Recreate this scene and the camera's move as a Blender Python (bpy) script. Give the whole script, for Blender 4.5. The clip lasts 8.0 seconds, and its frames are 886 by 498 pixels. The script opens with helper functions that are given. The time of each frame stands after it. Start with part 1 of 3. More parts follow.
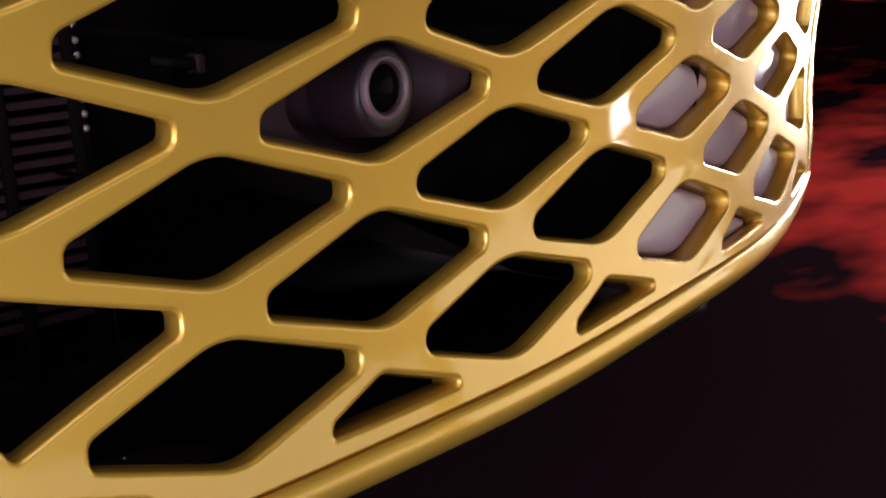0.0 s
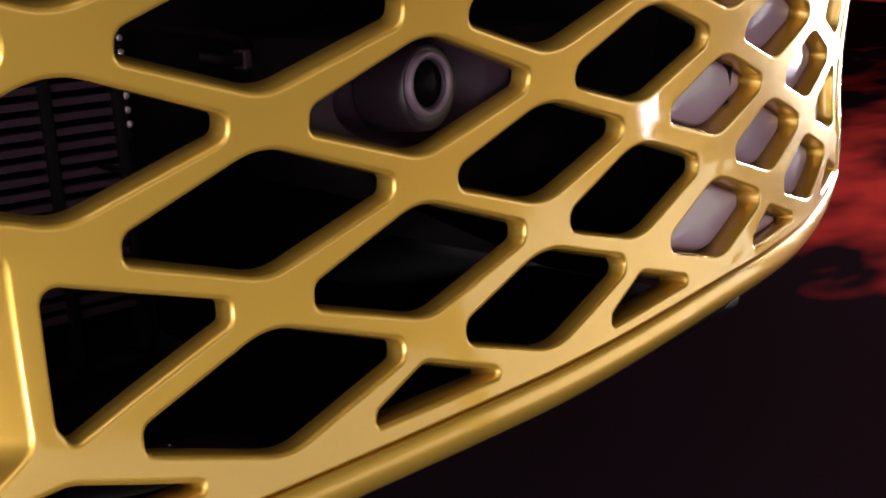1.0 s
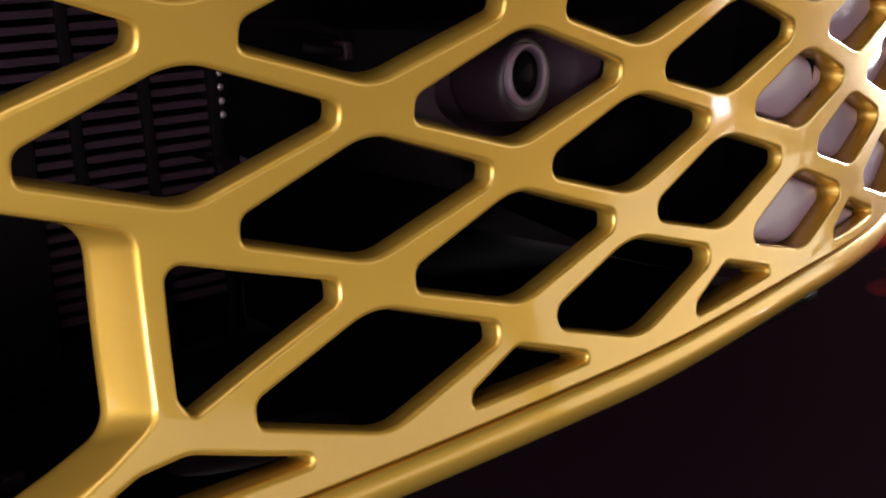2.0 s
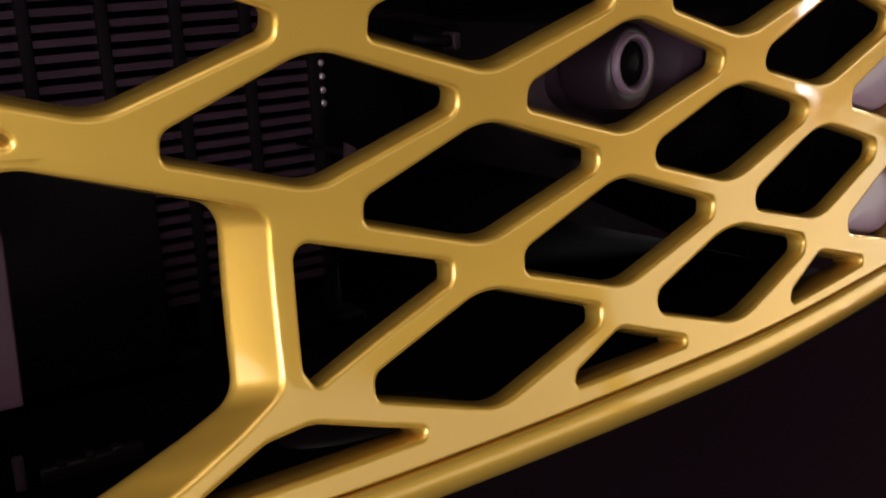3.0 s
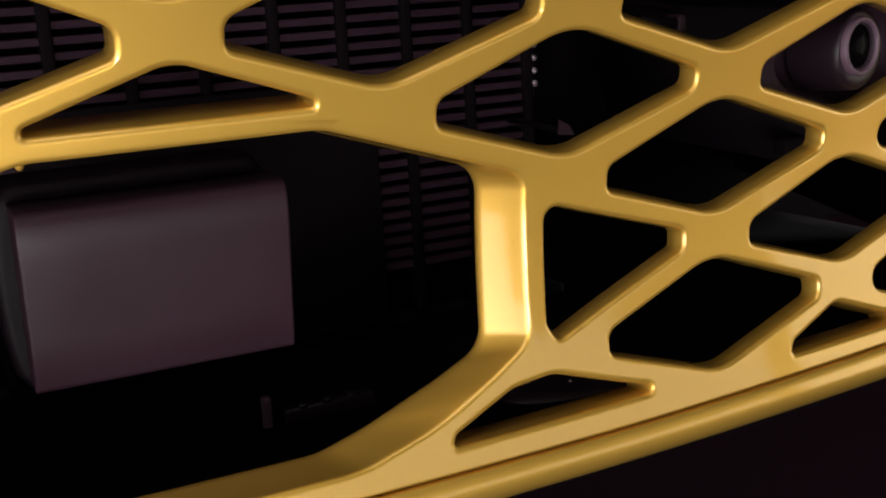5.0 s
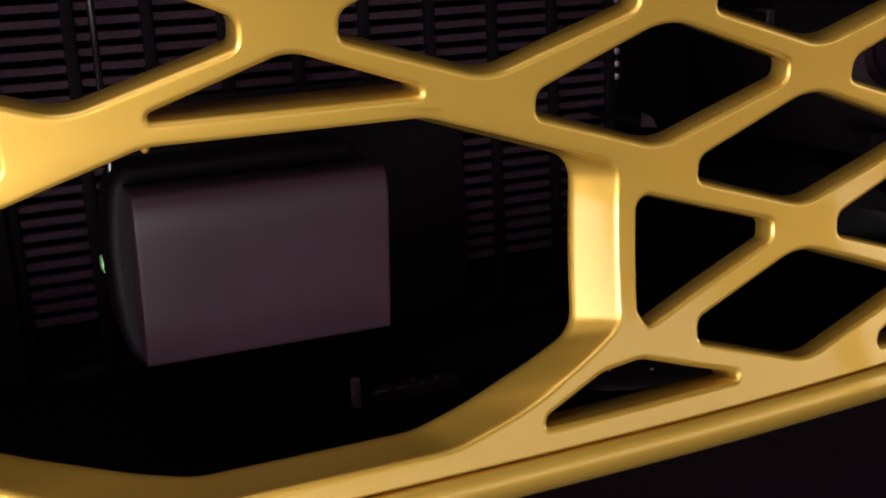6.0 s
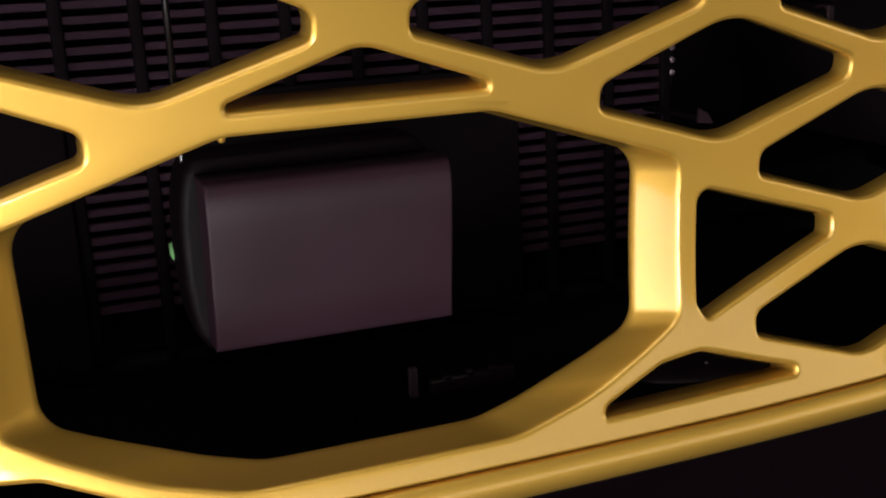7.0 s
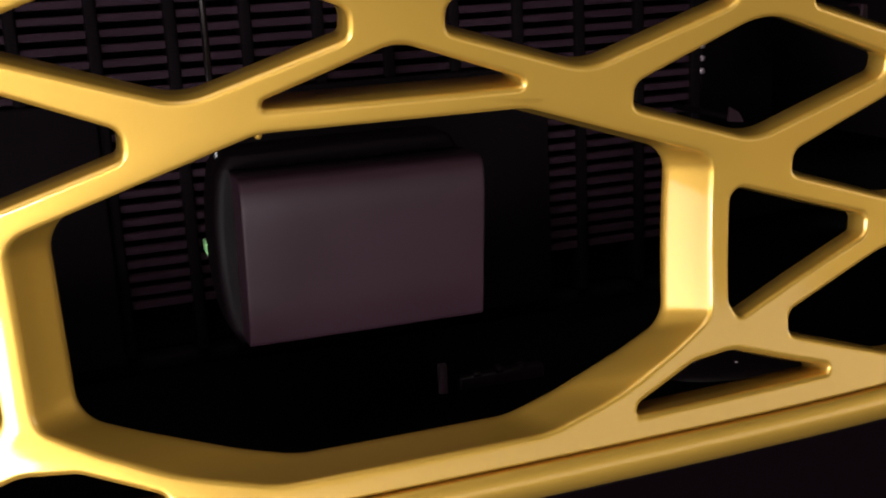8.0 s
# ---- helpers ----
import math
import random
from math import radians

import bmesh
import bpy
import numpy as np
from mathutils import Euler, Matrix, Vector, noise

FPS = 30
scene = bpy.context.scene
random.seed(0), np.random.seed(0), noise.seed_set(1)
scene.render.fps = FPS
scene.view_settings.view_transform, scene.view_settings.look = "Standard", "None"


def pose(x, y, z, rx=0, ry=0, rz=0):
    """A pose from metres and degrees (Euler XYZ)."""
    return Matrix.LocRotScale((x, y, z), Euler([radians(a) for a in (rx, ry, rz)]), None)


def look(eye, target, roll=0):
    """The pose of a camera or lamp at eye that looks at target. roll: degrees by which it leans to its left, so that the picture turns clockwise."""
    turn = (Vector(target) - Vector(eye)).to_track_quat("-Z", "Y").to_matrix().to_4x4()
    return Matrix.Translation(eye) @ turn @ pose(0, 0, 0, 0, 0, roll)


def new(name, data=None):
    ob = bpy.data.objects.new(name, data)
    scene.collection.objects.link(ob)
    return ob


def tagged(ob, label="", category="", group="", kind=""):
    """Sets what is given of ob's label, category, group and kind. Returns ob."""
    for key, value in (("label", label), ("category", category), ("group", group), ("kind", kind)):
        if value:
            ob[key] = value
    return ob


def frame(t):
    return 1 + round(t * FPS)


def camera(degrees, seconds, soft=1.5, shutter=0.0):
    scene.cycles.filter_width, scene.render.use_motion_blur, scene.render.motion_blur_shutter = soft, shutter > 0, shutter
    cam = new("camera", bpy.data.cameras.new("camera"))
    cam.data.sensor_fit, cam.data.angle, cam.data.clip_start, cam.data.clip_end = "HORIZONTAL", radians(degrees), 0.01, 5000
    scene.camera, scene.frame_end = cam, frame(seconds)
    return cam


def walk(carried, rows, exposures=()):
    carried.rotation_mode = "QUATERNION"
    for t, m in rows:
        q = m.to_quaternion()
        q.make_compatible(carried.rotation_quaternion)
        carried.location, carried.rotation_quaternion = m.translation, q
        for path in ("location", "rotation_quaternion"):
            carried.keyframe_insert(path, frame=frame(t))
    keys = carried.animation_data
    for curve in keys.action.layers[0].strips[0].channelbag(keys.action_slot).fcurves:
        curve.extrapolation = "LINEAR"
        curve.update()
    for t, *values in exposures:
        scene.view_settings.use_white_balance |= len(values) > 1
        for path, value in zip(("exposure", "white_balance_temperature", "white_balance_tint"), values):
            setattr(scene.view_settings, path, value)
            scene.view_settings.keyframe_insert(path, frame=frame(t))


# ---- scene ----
cam = camera(42.5, 8.0, soft=2.0)
PATH = [
    (0.0, (0.0414, -0.3585, 0.5218), (0.6516, 0.3526, 0.1725), 2.26),
    (0.5, (0.0349, -0.3599, 0.5218), (0.6389, 0.3565, 0.1725), 2.23),
    (1.0, (0.0260, -0.3614, 0.5217), (0.6238, 0.3603, 0.1727), 2.14),
    (1.5, (0.0134, -0.3612, 0.5211), (0.5947, 0.3734, 0.1710), 1.95),
    (3.0, (-0.0289, -0.3640, 0.5217), (0.4905, 0.4122, 0.1642), 1.35),
    (3.5, (-0.0445, -0.3660, 0.5220), (0.4478, 0.4265, 0.1620), 1.12),
    (4.0, (-0.0585, -0.3688, 0.5223), (0.4087, 0.4377, 0.1600), 0.90),
    (4.5, (-0.0732, -0.3723, 0.5227), (0.3667, 0.4483, 0.1580), 0.71),
    (5.0, (-0.0860, -0.3766, 0.5235), (0.3262, 0.4574, 0.1565), 0.55),
    (6.5, (-0.1145, -0.3869, 0.5257), (0.2329, 0.4734, 0.1527), 0.14),
    (7.0, (-0.1197, -0.3887, 0.5260), (0.2131, 0.4769, 0.1519), 0.04),
    (7.5, (-0.1225, -0.3892, 0.5268), (0.1969, 0.4804, 0.1502), -0.02),
    (8.0, (-0.1244, -0.3895, 0.5262), (0.1894, 0.4826, 0.1508), -0.08),
]
walk(cam, [(t, look(eye, target, roll)) for t, eye, target, roll in PATH])

# ---- world and lights ----
world = bpy.data.worlds.new("dark_hall")
world.use_nodes = True
scene.world = world
world.node_tree.nodes["Background"].inputs[0].default_value = (0.020, 0.014, 0.019, 1)
world.node_tree.nodes["Background"].inputs[1].default_value = 1.0


def area_lamp(name, eye, target, wide, high, watts, colour):
    data = bpy.data.lights.new(name, "AREA")
    data.shape, data.size, data.size_y, data.energy, data.color = "RECTANGLE", wide, high, watts, colour
    ob = new(name, data)
    ob.matrix_world = look(eye, target)
    return ob


area_lamp("key_softbox", (-1.25, -0.75, 0.34), (-0.15, 0.0, 0.36), 1.2, 0.8, 4.2, (0.99, 0.97, 0.98)).data.spread = radians(80)
area_lamp("front_softbox", (-0.97, -2.1, 0.22), (-0.48, 0.0, 0.34), 1.3, 0.5, 8.6, (0.99, 0.97, 0.98)).data.spread = radians(66)
area_lamp("long_softbox", (2.70, -1.20, 0.46), (0.35, 0.0, 0.33), 1.7, 0.9, 12, (1.0, 0.94, 0.76))
area_lamp("centre_softbox", (1.10, -2.2, 0.42), (0.15, 0.0, 0.28), 2.0, 0.42, 4.2, (1.0, 0.96, 0.88))
area_lamp("overhead_softbox", (-0.45, -0.60, 1.60), (-0.15, 0.0, 0.32), 1.4, 0.9, 10, (1.0, 0.95, 0.90))
area_lamp("side_lamp", (2.00, -0.66, 0.09), (0.5, 0.03, 0.38), 0.07, 0.035, 0.03, (1.0, 0.95, 0.93)).data.spread = radians(70)
area_lamp("side_softbox", (2.90, 0.66, 0.32), (0.75, 0.10, 0.38), 0.45, 0.6, 8, (1.0, 0.97, 0.93)).data.spread = radians(60)


# ---- materials ----
def material(name, colour, rough=0.5, metal=0.0, coat=0.0, mottle=0.12, mottle_size=40.0, grain=0.0, grain_size=1500.0, rough_vary=0.08, gloss=0.5):
    m = bpy.data.materials.new(name)
    m.use_nodes = True
    nt = m.node_tree
    bsdf = nt.nodes["Principled BSDF"]
    bsdf.inputs["Metallic"].default_value = metal
    bsdf.inputs["Coat Weight"].default_value = coat
    bsdf.inputs["Specular IOR Level"].default_value = gloss
    bsdf.inputs["Coat Roughness"].default_value = 0.06
    co = nt.nodes.new("ShaderNodeTexCoord")
    big = nt.nodes.new("ShaderNodeTexNoise")
    big.inputs["Scale"].default_value, big.inputs["Detail"].default_value = mottle_size, 4
    nt.links.new(co.outputs["Object"], big.inputs["Vector"])
    mix = nt.nodes.new("ShaderNodeMix")
    mix.data_type = "RGBA"
    mix.inputs["A"].default_value = (*[c * (1 - mottle) for c in colour], 1)
    mix.inputs["B"].default_value = (*[min(1, c * (1 + mottle)) for c in colour], 1)
    nt.links.new(big.outputs["Fac"], mix.inputs["Factor"])
    nt.links.new(mix.outputs["Result"], bsdf.inputs["Base Color"])
    span = nt.nodes.new("ShaderNodeMapRange")
    span.inputs["To Min"].default_value, span.inputs["To Max"].default_value = max(0.02, rough - rough_vary), rough + rough_vary
    nt.links.new(big.outputs["Fac"], span.inputs["Value"])
    nt.links.new(span.outputs["Result"], bsdf.inputs["Roughness"])
    if grain:
        fine = nt.nodes.new("ShaderNodeTexNoise")
        fine.inputs["Scale"].default_value, fine.inputs["Detail"].default_value = grain_size, 2
        nt.links.new(co.outputs["Object"], fine.inputs["Vector"])
        bump = nt.nodes.new("ShaderNodeBump")
        bump.inputs["Strength"].default_value, bump.inputs["Distance"].default_value = grain, 0.0004
        nt.links.new(fine.outputs["Fac"], bump.inputs["Height"])
        nt.links.new(bump.outputs["Normal"], bsdf.inputs["Normal"])
    return m


GOLD = material("gold_metallic_paint", (0.63, 0.370, 0.060), 0.40, 0.72, 0.9, 0.04, 12, 0.05, 2600, 0.03)
PLASTIC = material("black_grained_plastic", (0.022, 0.012, 0.018), 0.55, 0, 0, 0.25, 60, 0.25, 1800, gloss=0.25)
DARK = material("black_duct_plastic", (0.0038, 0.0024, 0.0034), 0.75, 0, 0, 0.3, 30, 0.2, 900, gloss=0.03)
COVER = material("satin_sensor_plastic", (0.0205, 0.0088, 0.0138), 0.42, 0, 0, 0.25, 22, 0.2, 2200, gloss=0.22)
INSERT = material("mauve_grey_insert", (0.27, 0.165, 0.235), 0.32, 0, 0.2, 0.05, 30, 0.08, 1500)
ALLOY = material("dull_radiator_alloy", (0.020, 0.0095, 0.0155), 0.6, 0, 0, 0.3, 70, 0.2, 800, gloss=0.06)
GLOSS = material("semi_gloss_black_plastic", (0.0036, 0.0021, 0.003), 0.45, 0, 0, 0.2, 50, 0.1, 1500, gloss=0.05)
BEZEL = material("dark_bezel_plastic", (0.021, 0.0102, 0.0165), 0.6, 0, 0, 0.15, 60, 0.25, 2200, gloss=0.1)
BRIGHT = material("bright_alloy", (0.32, 0.25, 0.28), 0.35, 0.6, 0, 0.1, 80)
BARREL = material("dark_barrel_plastic", (0.0105, 0.0050, 0.0083), 0.42, 0, 0, 0.15, 60, 0.25, 2200, gloss=0.3)
ROD = material("glossy_black_rod", (0.006, 0.004, 0.005), 0.2, 0, 0, 0.1, 60, gloss=0.6)
GLASS = material("black_lens_glass", (0.002, 0.0015, 0.002), 0.15, 0, 0, 0.0, 10, 0, 1, 0.01, 0.008)
# base for the floor sheet that carries painted red reflections
RED_SHEEN = material("painted_red_reflection", (0.03, 0.010, 0.014), 0.9, 0, 0, 0.3, 9, 0.6, 300, gloss=0.0)


def paint_reflections(m, red, dark):
    """Blurred red reflections painted as soft patches on dark, denser across the middle."""
    nt = m.node_tree
    co = nt.nodes.new("ShaderNodeTexCoord")
    cloud = nt.nodes.new("ShaderNodeTexNoise")
    cloud.inputs["Scale"].default_value, cloud.inputs["Detail"].default_value, cloud.inputs["Roughness"].default_value = 9.0, 2.5, 0.5
    stretch = nt.nodes.new("ShaderNodeMapping")
    stretch.inputs["Rotation"].default_value, stretch.inputs["Scale"].default_value = (0, 0, radians(-32)), (0.45, 1.0, 1.0)
    nt.links.new(co.outputs["Object"], stretch.inputs["Vector"])
    nt.links.new(stretch.outputs["Vector"], cloud.inputs["Vector"])
    axis = nt.nodes.new("ShaderNodeSeparateXYZ")
    nt.links.new(co.outputs["Object"], axis.inputs["Vector"])
    fade = nt.nodes.new("ShaderNodeValToRGB")
    fade.color_ramp.elements[0].color = fade.color_ramp.elements[1].color = (0, 0, 0, 1)
    for at, v in ((0.14, 0.0), (0.22, 0.26), (0.31, 0.44), (0.42, 0.44), (0.49, 0.26), (0.70, 0.28)):
        fade.color_ramp.elements.new(at).color = (v, v, v, 1)
    span = nt.nodes.new("ShaderNodeMapRange")
    span.inputs["From Min"].default_value, span.inputs["From Max"].default_value = 0.8, 3.0
    nt.links.new(axis.outputs["X"], span.inputs["Value"])
    nt.links.new(span.outputs["Result"], fade.inputs["Fac"])
    total = nt.nodes.new("ShaderNodeMath")
    nt.links.new(cloud.outputs["Fac"], total.inputs[0])
    nt.links.new(fade.outputs["Color"], total.inputs[1])
    ramp = nt.nodes.new("ShaderNodeValToRGB")
    for e, (at, c) in zip(ramp.color_ramp.elements, ((0.70, dark), (1.12, red))):
        e.position, e.color = at, (*c, 1)
    nt.links.new(total.outputs[0], ramp.inputs["Fac"])
    nt.links.new(ramp.outputs["Color"], nt.nodes["Principled BSDF"].inputs["Base Color"])


paint_reflections(RED_SHEEN, (0.62, 0.045, 0.043), (0.018, 0.009, 0.014))
RIM = material("worn_mauve_rim_plastic", (0.085, 0.048, 0.070), 0.42, 0, 0, 0.15, 90, 0.25, 2200, gloss=0.4)
GREEN = material("green_connector_plastic", (0.25, 0.55, 0.22), 0.4)
FLOOR = material("dark_matt_floor", (0.010, 0.006, 0.009), 0.6, 0, 0, 0.3, 1.5, 0.05, 60, gloss=0.0)
WALL = material("dark_hall_wall", (0.02, 0.014, 0.017), 0.8, 0, 0, 0.3, 2, 0.2, 40)


# ---- helpers for things ----
def part(name, bm, mat, parent=None, label="", smooth=True, turn=True):
    if turn:
        bmesh.ops.recalc_face_normals(bm, faces=bm.faces)
    me = bpy.data.meshes.new(name)
    bm.to_mesh(me)
    bm.free()
    me.materials.append(mat)
    for p in me.polygons:
        p.use_smooth = smooth
    ob = new(name, me)
    ob.parent = parent
    if label:
        ob["label"] = label
    return ob


# the whole nose of the car leans back a little about this line
LEAN = Matrix.Translation((0, 0, 0.36)) @ pose(0, 0, 0, -8) @ Matrix.Translation((0, 0, -0.36))


def thing(name, label, category, place=(0, 0, 0), group=""):
    base = new(name)
    base.matrix_basis = LEAN @ Matrix.Translation(place)
    base["base"] = place
    return tagged(base, label, category, group)


def box(bm, x0, x1, y0, y1, z0, z1, bevel=0.0, seg=2):
    made = bmesh.ops.create_cube(bm, size=1, matrix=Matrix.LocRotScale(((x0 + x1) / 2, (y0 + y1) / 2, (z0 + z1) / 2), None, (x1 - x0, y1 - y0, z1 - z0)))
    if bevel:
        edges = list({e for v in made["verts"] for e in v.link_edges})
        bmesh.ops.bevel(bm, geom=edges, offset=bevel, segments=seg, affect="EDGES", profile=0.5)
    return bm


def loft(bm, rings, close_start=False, close_end=False, wrap=True):
    """Quads from ring to ring of points."""
    loops = [[bm.verts.new(p) for p in r] for r in rings]
    n = len(loops[0])
    for a, b in zip(loops, loops[1:]):
        for i in range(n if wrap else n - 1):
            bm.faces.new((a[i], a[(i + 1) % n], b[(i + 1) % n], b[i]))
    if close_start:
        bm.faces.new(loops[0])
    if close_end:
        bm.faces.new(loops[-1])
    return loops


def turned(bm, profile, m, n=48, close_end=True):
    """A turned solid about m's z axis from (radius, height) rows."""
    rings = [[m @ Vector((r * math.cos(2 * math.pi * k / n), r * math.sin(2 * math.pi * k / n), h)) for k in range(n)] for r, h in profile]
    return loft(bm, rings, close_end=close_end)


# ---- the grille's face: a shallow bow across the car, lattice in x and z ----
PX, PZ = 0.082, 0.0365
BASE = 0.2695


def lift(x):
    u = min(1.0, max(0.0, (abs(x) - 0.38) / 0.2))
    return 0.008 * u * u * (3 - 2 * u)


def droop(x, z):
    """How far the strip under the openings hangs lower towards the middle of the car."""
    u = min(1.0, max(0.0, (abs(x) - 0.15) / 0.28))
    if z >= BASE:
        part_way = min(1.0, max(0.0, (0.2716 - z) / 0.0021))
    else:
        part_way = 0.4 + 0.6 * max(0.0, (z - 0.2475) / 0.022)
    return 0.0046 * (1 - u * u * (3 - 2 * u)) * part_way


def face_y(x, z):
    ax, w = abs(x), z - 0.42
    u = min(1.0, max(0.0, (ax - 0.66) / 0.24))
    y = -0.0028 + 0.0733 * x * x + 0.154 * min(ax, 0.5) ** 4 - 0.168 * w - 1.242 * w * w + 3.0 * u * u * (3 - 2 * u) * min(0.0, z - 0.325) ** 2
    if ax > 0.5:
        y += 0.077 * (ax - 0.5) + 0.435 * (ax - 0.5) ** 2
    if ax > 0.902:
        y += 18 * (ax - 0.902) ** 2
    return y


def on_face(x, z, d=0.0):
    """The point of the face at x, z, d metres in along its inward normal."""
    side = min(1.0, max(0.0, (abs(x) - 0.145) / 0.04))
    x += (1 if x > 0 else -1) * 0.028 * (z - 0.405) * side
    z += lift(x) - droop(x, z)
    h = 1e-4
    fx = (face_y(x + h, z) - face_y(x - h, z)) / (2 * h)
    fz = (face_y(x, z + h) - face_y(x, z - h)) / (2 * h)
    return Vector((x, face_y(x, z), z)) + Vector((-fx, 1, -fz)).normalized() * d


def outline(poly, radii, off=0.0, arc=7, fill=4):
    """A convex polygon (counter-clockwise), moved outwards by off, with rounded corners."""
    n = len(poly)
    P = [Vector(p) for p in poly]
    lines = []
    for i in range(n):
        e = (P[(i + 1) % n] - P[i]).normalized()
        lines.append((P[i] + Vector((e.y, -e.x)) * off, e))
    V = []
    for i in range(n):
        (a, u), (b, v) = lines[i - 1], lines[i]
        cross = u.x * v.y - u.y * v.x
        s = ((b - a).x * v.y - (b - a).y * v.x) / cross if abs(cross) > 1e-6 else (b - a).dot(u)
        V.append(a + u * s)
    ends = []
    for i in range(n):
        u, v = lines[i - 1][1], lines[i][1]
        phi = math.acos(max(-1, min(1, u.dot(v))))
        r = max(0.0006, radii[i] + off)
        t = r * math.tan(phi / 2)
        room = 0.49 * min((V[i] - V[i - 1]).length, (V[(i + 1) % n] - V[i]).length)
        if t > room:
            r *= room / t
            t = room
        a = V[i] - u * t
        c = a + Vector((-u.y, u.x)) * r
        start = math.atan2((a - c).y, (a - c).x)
        ends.append([c + Vector((math.cos(start + phi * k / arc), math.sin(start + phi * k / arc))) * r for k in range(arc + 1)])
    out = []
    for i in range(n):
        out += ends[i]
        a, b = ends[i][-1], ends[(i + 1) % n][0]
        out += [a.lerp(b, k / (fill + 1)) for k in range(1, fill + 1)]
    return out


def stitch(bm, outer, inner, centre):
    """Triangles between two loops of (vertex, x, z), both star-shaped about the centre."""
    def turn(e):
        return math.atan2((e[2] - centre[1]) * 2.2, e[1] - centre[0]) % (2 * math.pi)
    A, B = sorted(outer, key=turn), sorted(inner, key=turn)
    i = j = 0
    while i < len(A) or j < len(B):
        a, b = A[i % len(A)], B[j % len(B)]
        an, bn = A[(i + 1) % len(A)], B[(j + 1) % len(B)]
        ta = turn(an) + (2 * math.pi if i + 1 >= len(A) else 0) if i < len(A) else 99
        tb = turn(bn) + (2 * math.pi if j + 1 >= len(B) else 0) if j < len(B) else 99
        tri = (a[0], an[0], b[0]) if ta <= tb else (a[0], bn[0], b[0])
        if ta <= tb:
            i += 1
        else:
            j += 1
        if len(set(tri)) == 3:
            p, q, r = (v.co for v in tri)
            bm.faces.new(tri if (q - p).cross(r - p).y < 0 else tri[::-1])


def tile(bm, outer, hole, radii, rings=None, steps=8, edge=0.0021, deep=0.0110, draft=0.0012, flip=False):
    """A piece of the face with one opening through it, its edges rolled in to walls of the given depth."""
    s = -1 if flip else 1
    if rings is None:
        rings = [(outline(hole, radii, edge + 0.0005), 0.0), (outline(hole, radii, edge), 0.0)]
        for q in (22, 45, 68, 90):
            rings.append((outline(hole, radii, edge * (1 - math.sin(radians(q)))), edge * (1 - math.cos(radians(q)))))
        rings.append((outline(hole, radii, -draft * 0.3), edge + 0.2 * (deep - edge)))
        rings.append((outline(hole, radii, -draft), deep - 0.001))
        rings.append((outline(hole, radii, -draft + 0.0012), deep))
        rings.append((outline(hole, radii, 0.0025), deep + 0.0002))
    loops = [[(bm.verts.new(on_face(s * p.x, p.y, d)), s * p.x, p.y) for p in pts] for pts, d in rings]
    n = len(loops[0])
    for a, b in zip(loops, loops[1:]):
        for i in range(n):
            quad = (a[i][0], a[(i + 1) % n][0], b[(i + 1) % n][0], b[i][0])
            bm.faces.new(quad[::-1] if flip else quad)
    rim = []
    for (x0, z0), (x1, z1) in zip(outer, outer[1:] + outer[:1]):
        for k in range(steps):
            x, z = s * (x0 + (x1 - x0) * k / steps), z0 + (z1 - z0) * k / steps
            rim.append((bm.verts.new(on_face(x, z)), x, z))
    cx = sum(p.x for p in rings[0][0]) / n * s
    cz = sum(p.y for p in rings[0][0]) / n
    stitch(bm, rim, loops[0], (cx, cz))


def moved(poly, x, z):
    return [(x + a, z + b) for a, b in poly]


HEX = [(-0.0632, -0.008), (-0.003, -0.0268), (0.062, -0.005), (0.062, 0.0040), (-0.004, 0.0268), (-0.0632, 0.0022)]
HEX_R = [0.004, 0.030, 0.005, 0.004, 0.032, 0.006]
EVEN = [(-0.062, -0.007), (0, -0.0268), (0.062, -0.007), (0.062, 0.005), (0, 0.029), (-0.062, 0.005)]
FOOT = [(-0.0395, 0.2752), (0.035, 0.2765), (0.035, 0.2800), (-0.008, 0.2950), (-0.0375, 0.2812)]
FOOT_R = [0.0025, 0.0018, 0.0025, 0.010, 0.004]
END = [(-0.061, -0.007), (0.004, -0.0262), (0.022, -0.022), (0.022, 0.022), (0.0, 0.0275), (-0.061, 0.005)]

grille = thing("front_grille", "gold metallic painted honeycomb car grille with blind outer cells", "grille", (0, 0, 0.30))


def under(ob, parent):
    ob.parent = parent
    ob.matrix_parent_inverse = Matrix() if parent.parent else Matrix.Translation(parent["base"]).inverted()
    return ob


def fit_part(name, bm, mat, parent, label="", smooth=True, turn=True):
    return under(part(name, bm, mat, None, label, smooth, turn), parent)


